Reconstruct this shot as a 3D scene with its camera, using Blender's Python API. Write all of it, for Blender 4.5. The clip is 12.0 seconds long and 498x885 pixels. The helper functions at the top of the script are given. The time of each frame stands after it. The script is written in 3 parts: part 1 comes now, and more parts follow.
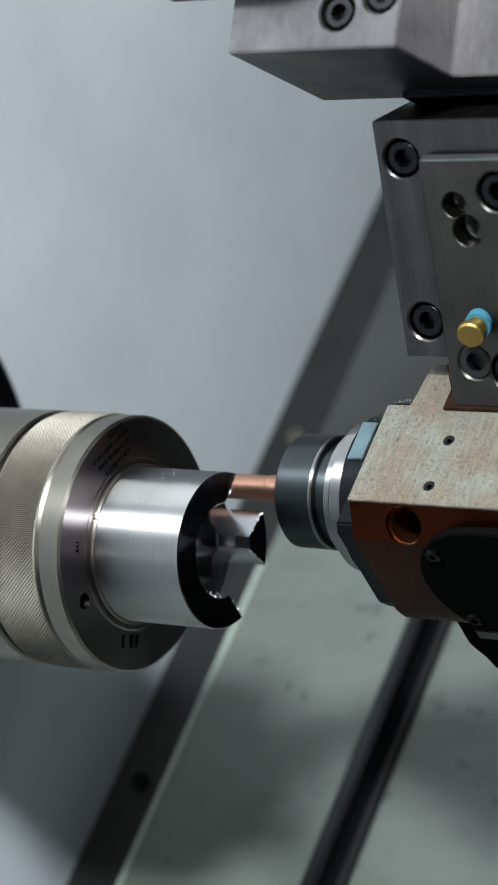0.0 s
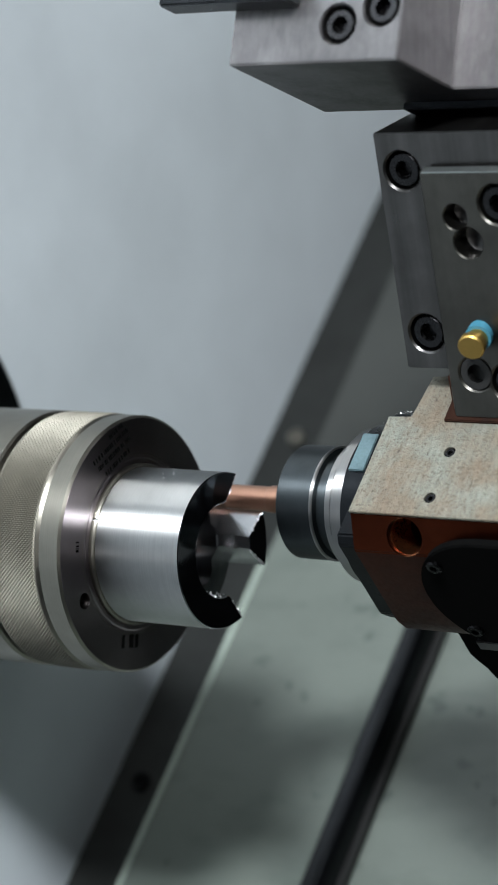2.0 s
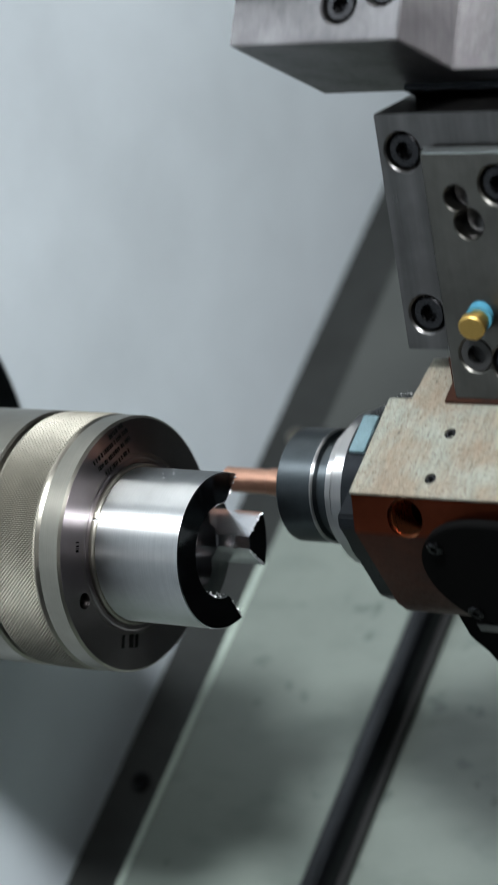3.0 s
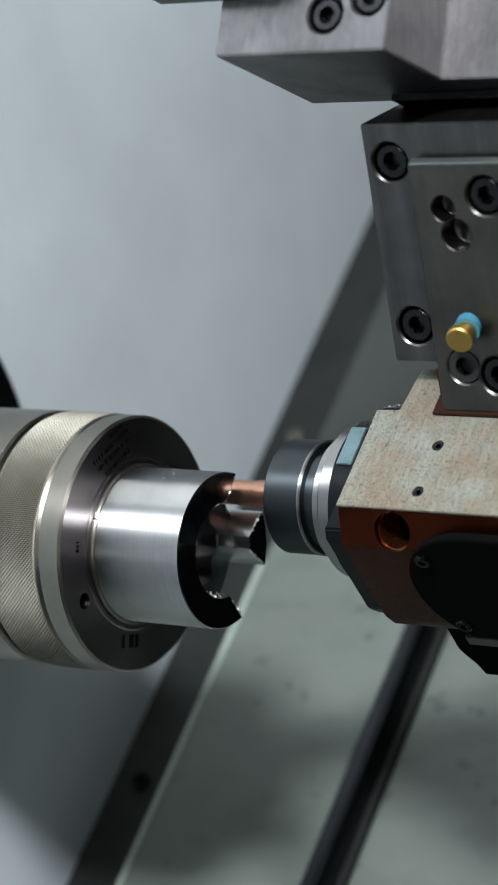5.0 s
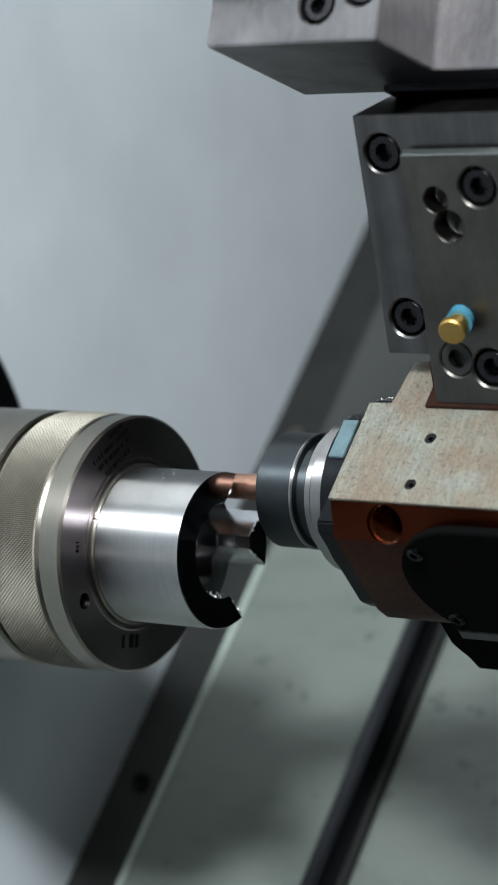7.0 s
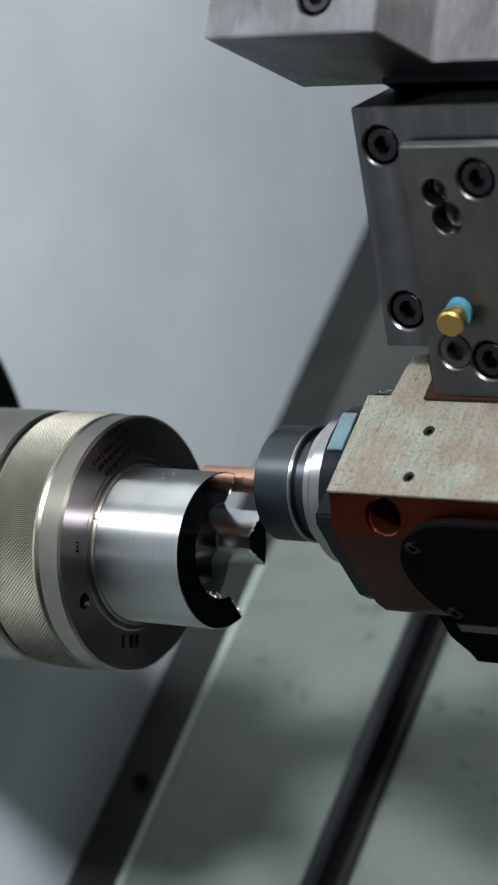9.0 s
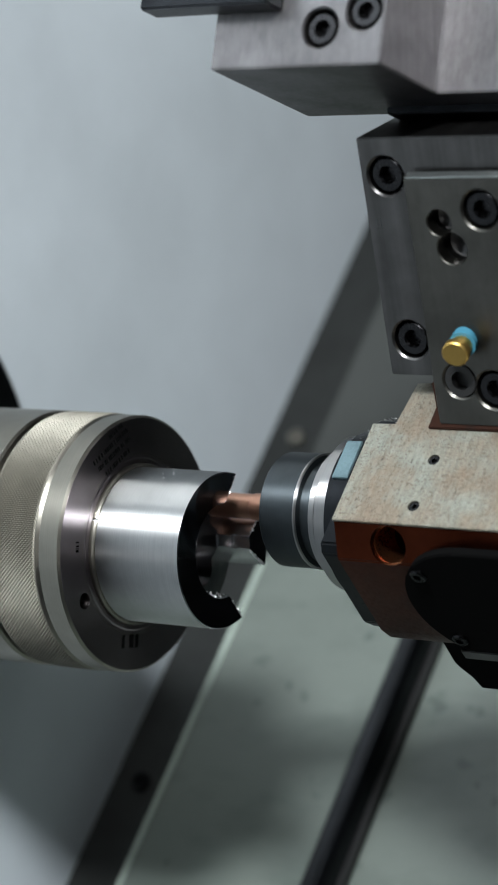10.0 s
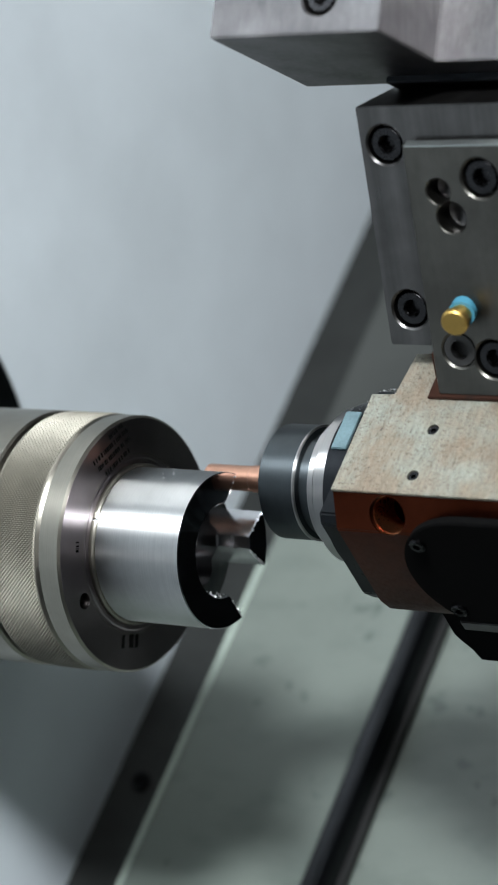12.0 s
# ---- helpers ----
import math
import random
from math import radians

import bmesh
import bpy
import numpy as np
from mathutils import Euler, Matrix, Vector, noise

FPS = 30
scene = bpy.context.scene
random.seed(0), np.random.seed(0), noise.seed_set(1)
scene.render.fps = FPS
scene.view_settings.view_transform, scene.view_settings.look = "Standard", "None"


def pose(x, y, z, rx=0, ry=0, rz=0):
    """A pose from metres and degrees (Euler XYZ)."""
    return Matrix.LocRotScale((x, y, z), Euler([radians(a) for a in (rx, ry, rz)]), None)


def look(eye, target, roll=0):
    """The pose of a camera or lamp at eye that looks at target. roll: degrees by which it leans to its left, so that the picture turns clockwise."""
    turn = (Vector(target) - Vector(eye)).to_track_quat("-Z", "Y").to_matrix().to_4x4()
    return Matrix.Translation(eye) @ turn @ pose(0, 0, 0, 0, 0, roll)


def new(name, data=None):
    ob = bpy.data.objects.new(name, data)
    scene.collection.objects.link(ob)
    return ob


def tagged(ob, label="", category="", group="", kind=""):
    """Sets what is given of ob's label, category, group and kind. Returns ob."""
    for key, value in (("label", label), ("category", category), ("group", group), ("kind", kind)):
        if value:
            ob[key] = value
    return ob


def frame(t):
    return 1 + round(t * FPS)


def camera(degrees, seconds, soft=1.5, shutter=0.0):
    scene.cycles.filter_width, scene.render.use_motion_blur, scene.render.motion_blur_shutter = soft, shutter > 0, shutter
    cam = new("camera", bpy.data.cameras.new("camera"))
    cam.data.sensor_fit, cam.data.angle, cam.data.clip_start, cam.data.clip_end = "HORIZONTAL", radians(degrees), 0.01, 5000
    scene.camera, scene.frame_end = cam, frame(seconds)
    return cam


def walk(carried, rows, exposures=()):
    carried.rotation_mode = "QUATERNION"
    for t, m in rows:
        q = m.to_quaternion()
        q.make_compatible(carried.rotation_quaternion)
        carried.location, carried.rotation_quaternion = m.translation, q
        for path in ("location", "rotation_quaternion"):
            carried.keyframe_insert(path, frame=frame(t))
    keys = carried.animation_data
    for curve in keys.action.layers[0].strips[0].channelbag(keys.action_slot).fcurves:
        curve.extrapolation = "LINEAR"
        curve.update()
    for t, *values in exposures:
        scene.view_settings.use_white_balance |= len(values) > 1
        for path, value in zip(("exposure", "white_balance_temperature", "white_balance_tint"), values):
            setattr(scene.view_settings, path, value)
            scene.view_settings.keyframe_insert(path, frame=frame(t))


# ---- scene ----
cam = camera(10.432, 12.0, soft=1.1, shutter=0.3)
Z0 = 1.1          # height of the spindle axis above the shop floor
walk(cam, [(0.0, look((0.7142, -0.9541, Z0 + 0.2102), (0.0601, 0.0023, Z0 + 0.0477), -2.424)),
           (12.0, look((0.7142, -0.9541, Z0 + 0.2102), (0.0601, 0.0023, Z0 + 0.0477), -2.424))],
     exposures=[(0, -0.06), (1.2, -0.06), (1.5, 0.06), (1.8, -0.06), (2.7, -0.06), (3, 0.16), (3.3, -0.06), (5.7, -0.06), (6, 0.06), (6.3, -0.06), (9.2, -0.06), (9.5, 0.16), (9.8, -0.06), (11.7, -0.06), (12, 0.16)])
cam.data.dof.use_dof = True
cam.data.dof.focus_distance = 1.15
cam.data.dof.aperture_fstop = 11.0

# ---- world and lights ----
world = bpy.data.worlds.new("workshop")
scene.world = world
world.use_nodes = True
world.node_tree.nodes["Background"].inputs[0].default_value = (0.80, 0.90, 1.0, 1)
world.node_tree.nodes["Background"].inputs[1].default_value = 0.022


def area_lamp(name, eye, target, sx, sy, watts, colour):
    lamp = bpy.data.lights.new(name, "AREA")
    lamp.shape, lamp.size, lamp.size_y, lamp.energy, lamp.color = "RECTANGLE", sx, sy, watts, colour
    ob = new(name, lamp)
    ob.matrix_world = look(eye, target)
    return ob


KEY_EYE, KEY_AIM = (0.47, -1.06, Z0 + 0.965), (0.0, 0.05, Z0)
area_lamp("work_light_beam", KEY_EYE, KEY_AIM, 0.26, 0.18, 36.5, (0.93, 0.97, 1.0))
TUBE_EYE, TUBE_AIM = (-0.04, -0.08, Z0 + 0.82), (-0.04, -0.079, Z0)
area_lamp("roof_light_beam", TUBE_EYE, TUBE_AIM, 0.20, 0.58, 1.0, (0.93, 0.98, 1.0))
LOW_EYE, LOW_AIM = (0.80, -1.08, Z0 - 0.06), (0.0, 0.16, Z0)
area_lamp("front_light_beam", LOW_EYE, LOW_AIM, 0.24, 0.12, 0.28, (0.97, 0.98, 1.0))

S = math.sqrt(0.5)


# ---- materials ----
def nodes_of(name):
    m = bpy.data.materials.new(name)
    m.use_nodes = True
    nt = m.node_tree
    return m, nt, nt.nodes, nt.links, nt.nodes["Principled BSDF"]


def coords(nt, stretch=(1, 1, 1), turn=(0, 0, 0)):
    tc = nt.nodes.new("ShaderNodeTexCoord")
    mp = nt.nodes.new("ShaderNodeMapping")
    mp.inputs["Scale"].default_value = stretch
    mp.inputs["Rotation"].default_value = [radians(a) for a in turn]
    nt.links.new(tc.outputs["Object"], mp.inputs[0])
    return mp.outputs[0]


def noise_tex(nt, vec, scale, detail=4.0, rough=0.6):
    n = nt.nodes.new("ShaderNodeTexNoise")
    n.inputs["Scale"].default_value = scale
    n.inputs["Detail"].default_value = detail
    n.inputs["Roughness"].default_value = rough
    nt.links.new(vec, n.inputs["Vector"])
    return n.outputs["Fac"]


def ramp(nt, fac, stops):
    r = nt.nodes.new("ShaderNodeValToRGB")
    while len(r.color_ramp.elements) < len(stops):
        r.color_ramp.elements.new(0.5)
    for e, (p, c) in zip(r.color_ramp.elements, stops):
        e.position = p
        e.color = (c, c, c, 1) if not isinstance(c, tuple) else (*c, 1)
    nt.links.new(fac, r.inputs[0])
    return r.outputs[0]


def mix(nt, fac, a, b, mode="MIX"):
    m = nt.nodes.new("ShaderNodeMix")
    m.data_type, m.blend_type = "RGBA", mode
    for sock, v in ((m.inputs[0], fac), (m.inputs[6], a), (m.inputs[7], b)):
        if isinstance(v, bpy.types.NodeSocket):
            nt.links.new(v, sock)
        elif isinstance(v, tuple):
            sock.default_value = (*v, 1)
        else:
            sock.default_value = v
    return m.outputs[2]


def bump(nt, bsdf, height, strength, dist):
    b = nt.nodes.new("ShaderNodeBump")
    b.inputs["Strength"].default_value = strength
    b.inputs["Distance"].default_value = dist
    nt.links.new(height, b.inputs["Height"])
    nt.links.new(b.outputs[0], bsdf.inputs["Normal"])


def metal(name, colour, rough, spread=0.12, grain=(1, 1, 1), grain_scale=900.0, relief=0.15, metallic=1.0,
          blotch=0.25, turn=(0, 0, 0), lathe_marks=0.0, streaks=0.15):
    """Machined metal: stretched tool marks, cloudy stains, uneven gloss."""
    m, nt, n, l, b = nodes_of(name)
    fine = noise_tex(nt, coords(nt, grain, turn), grain_scale, 3.0)
    cloud = noise_tex(nt, coords(nt), 45.0, 5.0)
    dark = tuple(c * (1 - blotch) for c in colour)
    base = mix(nt, ramp(nt, cloud, [(0.35, 0.0), (0.65, 1.0)]), dark, colour)
    l.new(mix(nt, streaks, base, ramp(nt, fine, [(0.3, 0.35), (0.7, 1.0)]), "MULTIPLY"), b.inputs["Base Color"])
    rr = mix(nt, 0.5, ramp(nt, fine, [(0.3, max(rough - spread, 0.02)), (0.7, rough + spread)]),
             ramp(nt, cloud, [(0.3, rough + spread * 0.6), (0.7, max(rough - spread * 0.6, 0.02))]))
    l.new(rr, b.inputs["Roughness"])
    b.inputs["Metallic"].default_value = metallic
    if relief:
        bump(nt, b, fine, relief, 0.0002)
    if lathe_marks:      # facing marks run round the spindle axis
        t = n.new("ShaderNodeTangent")
        t.direction_type, t.axis = "RADIAL", "X"
        l.new(t.outputs[0], b.inputs["Tangent"])
        b.inputs["Anisotropic"].default_value = lathe_marks
        b.inputs["Anisotropic Rotation"].default_value = 0.25
    return m


def paint(name, colour, rough, spots=None, cloud_scale=9.0, vary=0.12, relief=0.05):
    m, nt, n, l, b = nodes_of(name)
    cloud = noise_tex(nt, coords(nt), cloud_scale, 5.0)
    fine = noise_tex(nt, coords(nt), 420.0, 3.0)
    dark = tuple(c * (1 - vary) for c in colour)
    c = mix(nt, ramp(nt, cloud, [(0.35, 0.0), (0.68, 1.0)]), dark, colour)
    if spots:
        speck = noise_tex(nt, coords(nt), 75.0, 2.0, 0.4)
        c = mix(nt, ramp(nt, speck, [(0.66, 0.0), (0.72, 0.75)]), c, spots)
        film_ = noise_tex(nt, coords(nt, (1, 2.5, 2.5)), 22.0, 4.0)
        c = mix(nt, ramp(nt, film_, [(0.48, 0.0), (0.75, 0.5)]), c, spots)
        smear = noise_tex(nt, coords(nt), 6.0, 6.0, 0.7)
        c = mix(nt, ramp(nt, smear, [(0.5, 0.0), (0.7, 0.4)]), c, spots)
    l.new(c, b.inputs["Base Color"])
    l.new(ramp(nt, cloud, [(0.3, rough - 0.07), (0.7, rough + 0.1)]), b.inputs["Roughness"])
    bump(nt, b, fine, relief, 0.0003)
    return m


def rusty_steel(name):
    """Ground steel with rust bloom and coolant stains."""
    m, nt, n, l, b = nodes_of(name)
    v = coords(nt)
    big = noise_tex(nt, v, 38.0, 6.0, 0.65)
    blot = noise_tex(nt, coords(nt, (1.0, 0.7, 0.7)), 75.0, 7.0, 0.72)
    streak = noise_tex(nt, coords(nt, (1.0, 0.16, 0.16)), 650.0, 3.0, 0.6)
    fine = noise_tex(nt, v, 800.0, 4.0, 0.7)
    c = mix(nt, ramp(nt, big, [(0.40, 0.0), (0.60, 1.0)]), (0.255, 0.212, 0.158), (0.285, 0.298, 0.252))
    c = mix(nt, ramp(nt, blot, [(0.49, 0.0), (0.68, 0.6)]), c, (0.19, 0.115, 0.075))
    c = mix(nt, 0.5, c, ramp(nt, streak, [(0.3, 0.5), (0.72, 1.1)]), "MULTIPLY")
    c = mix(nt, ramp(nt, fine, [(0.53, 0.0), (0.67, 0.72)]), c, (0.10, 0.078, 0.06))
    pits = noise_tex(nt, coords(nt, (1.0, 0.4, 0.4)), 420.0, 4.0, 0.7)
    c = mix(nt, ramp(nt, pits, [(0.62, 0.0), (0.71, 0.75)]), c, (0.05, 0.040, 0.034))
    l.new(c, b.inputs["Base Color"])
    b.inputs["Metallic"].default_value = 0.6
    l.new(ramp(nt, fine, [(0.3, 0.30), (0.7, 0.60)]), b.inputs["Roughness"])
    bump(nt, b, fine, 0.7, 0.0005)
    return m


def brown_steel(name):
    m, nt, n, l, b = nodes_of(name)
    v = coords(nt)
    big = noise_tex(nt, v, 30.0, 5.0)
    fine = noise_tex(nt, v, 500.0, 3.0)
    l.new(mix(nt, ramp(nt, big, [(0.35, 0.0), (0.65, 1.0)]), (0.036, 0.0080, 0.0034), (0.074, 0.0175, 0.0078)), b.inputs["Base Color"])
    b.inputs["Metallic"].default_value = 1.0
    l.new(ramp(nt, fine, [(0.3, 0.30), (0.7, 0.45)]), b.inputs["Roughness"])
    bump(nt, b, fine, 0.12, 0.0002)
    return m


def glow(name, colour, power):
    m, nt, n, l, b = nodes_of(name)
    b.inputs["Base Color"].default_value = (*colour, 1)
    b.inputs["Emission Color"].default_value = (*colour, 1)
    b.inputs["Emission Strength"].default_value = power
    return m


M_WALL = paint("wall_paint", (0.70, 0.765, 0.81), 0.38)
M_SHELL = paint("enclosure_paint", (0.07, 0.075, 0.08), 0.5)
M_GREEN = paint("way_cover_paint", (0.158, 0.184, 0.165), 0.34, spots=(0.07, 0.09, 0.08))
# darker copy of the cover paint: shade behind the tooling is in its colour
M_REAR_SHADE = paint("rear_cover_shade_paint", (0.046, 0.050, 0.047), 0.42, spots=(0.05, 0.055, 0.05))
M_RUSTDARK = paint("dark_brown_rust", (0.032, 0.012, 0.007), 0.8, spots=(0.014, 0.007, 0.005), cloud_scale=60.0, vary=0.4, relief=0.3)
M_RUSTDARK.node_tree.nodes["Principled BSDF"].inputs["Specular IOR Level"].default_value = 0.1
M_STRIP = metal("oily_dark_steel", (0.050, 0.053, 0.051), 0.40, metallic=0.7)
M_RUBBER = paint("black_rubber", (0.015, 0.015, 0.016), 0.5)
M_TURNED = metal("bright_turned_steel", (0.76, 0.77, 0.77), 0.41, 0.04, (60, 1, 1), 40.0, 0.0, blotch=0.14, lathe_marks=1.0)
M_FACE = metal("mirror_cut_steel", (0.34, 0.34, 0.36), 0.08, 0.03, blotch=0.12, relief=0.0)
M_BORE = metal("bored_steel", (0.76, 0.76, 0.78), 0.20, 0.06, (60, 1, 1), 40.0, 0.06)
M_CHUCK = metal("ground_chuck_steel", (0.31, 0.295, 0.255), 0.36, 0.08, (40, 1, 1), 40.0, 0.05, blotch=0.14, lathe_marks=0.5)
M_KNURL = metal("knurled_steel", (0.30, 0.286, 0.243), 0.58, 0.06, blotch=0.22)
M_CHFACE = metal("dark_ground_steel", (0.285, 0.25, 0.262), 0.33, 0.015, grain_scale=2500.0, blotch=0.12, relief=0.0, lathe_marks=0.9, streaks=0.03)
M_MARK = paint("etched_marking", (0.003, 0.003, 0.003), 0.9)
M_MARK.node_tree.nodes["Principled BSDF"].inputs["Specular IOR Level"].default_value = 0.03
M_BLACKOX = metal("black_oxide_steel", (0.024, 0.026, 0.029), 0.32, 0.08, blotch=0.3)
M_NUT = metal("burnished_nut_steel", (0.075, 0.087, 0.094), 0.40, 0.05, (40, 1, 1), 40.0, 0.0, blotch=0.25, lathe_marks=0.8)
M_CHROME = metal("polished_steel", (0.50, 0.50, 0.50), 0.44, 0.05, (40, 1, 1), 40.0, 0.0, blotch=0.05, lathe_marks=1.0)
# brighter than the brown housing: light inside the side port is in this colour
M_LIT_PORT = metal("lit_port_copper", (0.70, 0.28, 0.13), 0.30, 0.08, blotch=0.2)
M_COPPER = metal("copper_coating", (0.62, 0.35, 0.25), 0.38, 0.06, (3, 1, 1), 200.0, 0.06, blotch=0.1)
# broad streaks put the plate's upright reflection bands into its base colour
M_PLATE = metal("milled_plate_steel", (0.125, 0.122, 0.12), 0.34, 0.12, (1, 0.04, 0.04), 130.0, 0.05, blotch=0.25, streaks=0.6)
M_BRUSH = metal("brushed_block_steel", (0.19, 0.183, 0.187), 0.40, 0.14, (1, 1, 0.04), 360.0, 0.08, blotch=0.3, streaks=0.4)
M_FRONT = metal("ground_front_steel", (0.105, 0.102, 0.092), 0.36, 0.06, (1, 0.06, 0.06), 200.0, 0.03, blotch=0.3, streaks=0.25)
M_EDGE = metal("highlight_ground_edge", (0.52, 0.56, 0.55), 0.34, 0.08, blotch=0.2)
M_FLAT = metal("worn_flat_steel", (0.22, 0.32, 0.35), 0.38, 0.12, blotch=0.3, streaks=0.3)
# lighter than the cover paint: light caught by the lip is put into it
M_LIP = paint("lit_lip_paint", (0.46, 0.54, 0.48), 0.4)
M_RUST = rusty_steel("rust_bloomed_steel")
M_BROWN = brown_steel("brown_oxide_steel")
M_COVER = paint("black_cover", (0.003, 0.003, 0.003), 0.9)
M_COVER.node_tree.nodes["Principled BSDF"].inputs["Specular IOR Level"].default_value = 0.03
M_SCREW = metal("screw_steel", (0.034, 0.034, 0.036), 0.26, 0.08, blotch=0.2)
M_DARK = paint("recess_shade", (0.01, 0.01, 0.01), 0.6)
M_GOLD = metal("brass", (0.60, 0.40, 0.12), 0.42, 0.06, blotch=0.1)
M_BLUE = paint("blue_plastic", (0.05, 0.21, 0.30), 0.4)
M_CHIP = metal("bright_chip", (0.85, 0.85, 0.86), 0.36, 0.05, blotch=0.05)
M_LAMP = glow("lamp_diffuser", (1.0, 0.98, 0.95), 2.0)


# ---- mesh helpers ----
UPRIGHT = Matrix(((0, 1, 0, 0), (0, 0, 1, 0), (1, 0, 0, 0), (0, 0, 0, 1)))   # a turned part's axis onto a frame's third axis


def finish(bm, sharp=18.0):
    bmesh.ops.recalc_face_normals(bm, faces=bm.faces)
    for f in bm.faces:
        f.smooth = True
    for e in bm.edges:
        e.smooth = not (len(e.link_faces) == 2 and e.calc_face_angle(0.0) > radians(sharp))
    return bm


def part(name, bm, material, parent=None, label=""):
    me = bpy.data.meshes.new(name)
    finish(bm).to_mesh(me)
    bm.free()
    me.materials.append(material)
    ob = new(name, me)
    if parent:
        ob.parent = parent
    return tagged(ob, label)


def thing(name, label, category, group="", at=(0, 0, 0)):
    ob = new(name)
    ob.empty_display_size = 0.02
    ob.location = (at[0], at[1], at[2] + Z0)
    return tagged(ob, label, category, group)


def soften(bm, width, segments=2, angle=25.0):
    if width:
        edges = [e for e in bm.edges if len(e.link_faces) == 2 and e.calc_face_angle(0.0) > radians(angle)]
        bmesh.ops.bevel(bm, geom=edges, offset=width, segments=segments, affect="EDGES", clamp_overlap=True)
    return bm


def prism(outline, lo, hi, frame_of, bevel=0.0006, order=(1, 2, 0)):
    """A solid with a flat outline, pushed from lo to hi; frame_of maps (a, b, c) into the place."""
    bm = bmesh.new()
    rows = []
    for h in (lo, hi):
        row = []
        for u, v in outline:
            q = [0, 0, 0]
            q[order[0]], q[order[1]], q[order[2]] = u, v, h
            row.append(bm.verts.new(q))
        rows.append(row)
    k = len(outline)
    bm.faces.new(rows[0][::-1])
    bm.faces.new(rows[1])
    for i in range(k):
        bm.faces.new((rows[0][i], rows[0][(i + 1) % k], rows[1][(i + 1) % k], rows[1][i]))
    bmesh.ops.recalc_face_normals(bm, faces=bm.faces)
    soften(bm, bevel)
    bm.transform(frame_of)
    return bm


def box(lo, hi, frame_of=Matrix(), bevel=0.0006):
    return prism([(lo[0], lo[1]), (hi[0], lo[1]), (hi[0], hi[1]), (lo[0], hi[1])], lo[2], hi[2], frame_of, bevel, (0, 1, 2))


def lathe(profile, segs=128, centre=(0, 0), closed=True):
    """Turns a profile of (x, radius) round the x axis."""
    bm = bmesh.new()
    rings = []
    for x, r in profile:
        if r < 1e-6:
            rings.append([bm.verts.new((x, *centre))])
        else:
            rings.append([bm.verts.new((x, centre[0] + r * math.cos(2 * math.pi * i / segs), centre[1] + r * math.sin(2 * math.pi * i / segs)))
                          for i in range(segs)])
    pairs = list(zip(rings, rings[1:])) + ([(rings[-1], rings[0])] if closed and len(rings[0]) > 1 and len(rings[-1]) > 1 else [])
    for a, b in pairs:
        for i in range(segs):
            j = (i + 1) % segs
            if len(a) == 1 and len(b) == 1:
                continue
            if len(a) == 1:
                bm.faces.new((a[0], b[i], b[j]))
            elif len(b) == 1:
                bm.faces.new((a[i], b[0], a[j]))
            else:
                bm.faces.new((a[i], b[i], b[j], a[j]))
    return bm


def rod(p, d, r, length, segs=32, start=0.0):
    """A plain round bar from p along d, for cutters and pins."""
    bm = lathe([(start, 0), (start, r), (length, r), (length, 0)], segs)
    bm.transform(Matrix.Translation(p) @ Vector(d).to_track_quat("X", "Z").to_matrix().to_4x4())
    return bm


def cut(ob, cutters):
    """Takes solids away from a mesh, one after another."""
    for bm in cutters:
        bmesh.ops.recalc_face_normals(bm, faces=bm.faces)
        me = bpy.data.meshes.new("cutter")
        bm.to_mesh(me)
        bm.free()
        other = new("cutter", me)
        mod = ob.modifiers.new("hole", "BOOLEAN")
        mod.operation, mod.object, mod.solver = "DIFFERENCE", other, "EXACT"
        parent, ob.parent = ob.parent, None
        basis = ob.matrix_basis.copy()
        ob.matrix_basis = Matrix()
        bpy.context.view_layer.update()
        fresh = bpy.data.meshes.new_from_object(ob.evaluated_get(bpy.context.evaluated_depsgraph_get()))
        ob.modifiers.clear()
        ob.data = fresh
        ob.parent, ob.matrix_basis = parent, basis
        bpy.data.objects.remove(other)
        bpy.data.meshes.remove(me)
    bm = bmesh.new()
    bm.from_mesh(ob.data)
    bmesh.ops.remove_doubles(bm, verts=bm.verts, dist=1e-6)
    finish(bm)
    bm.to_mesh(ob.data)
    bm.free()
    return ob


def basis(origin, ax, ay, az):
    m = Matrix((ax, ay, az)).transposed().to_4x4()
    m.translation = origin
    return m


# frames: F_SLANT for the 45 degree bed and tool block, F_PLATE on the tool plate, F_UPPER on the next station of the turret
F_SLANT = basis((0, 0, 0), (1, 0, 0), (0, S, S), (0, -S, S))
DL = radians(12.81)
F_PLATE = basis((0.1417, 0.0010, 0.1677), (1, 0, 0), (0, math.sin(DL), -math.cos(DL)), (0, -math.cos(DL), -math.sin(DL)))
UL = radians(16.9)
F_UPPER = basis((0.0877, -0.0416, 0.2130), (1, 0, 0), (0, math.cos(UL), -math.sin(UL)), (0, math.sin(UL), math.cos(UL)))


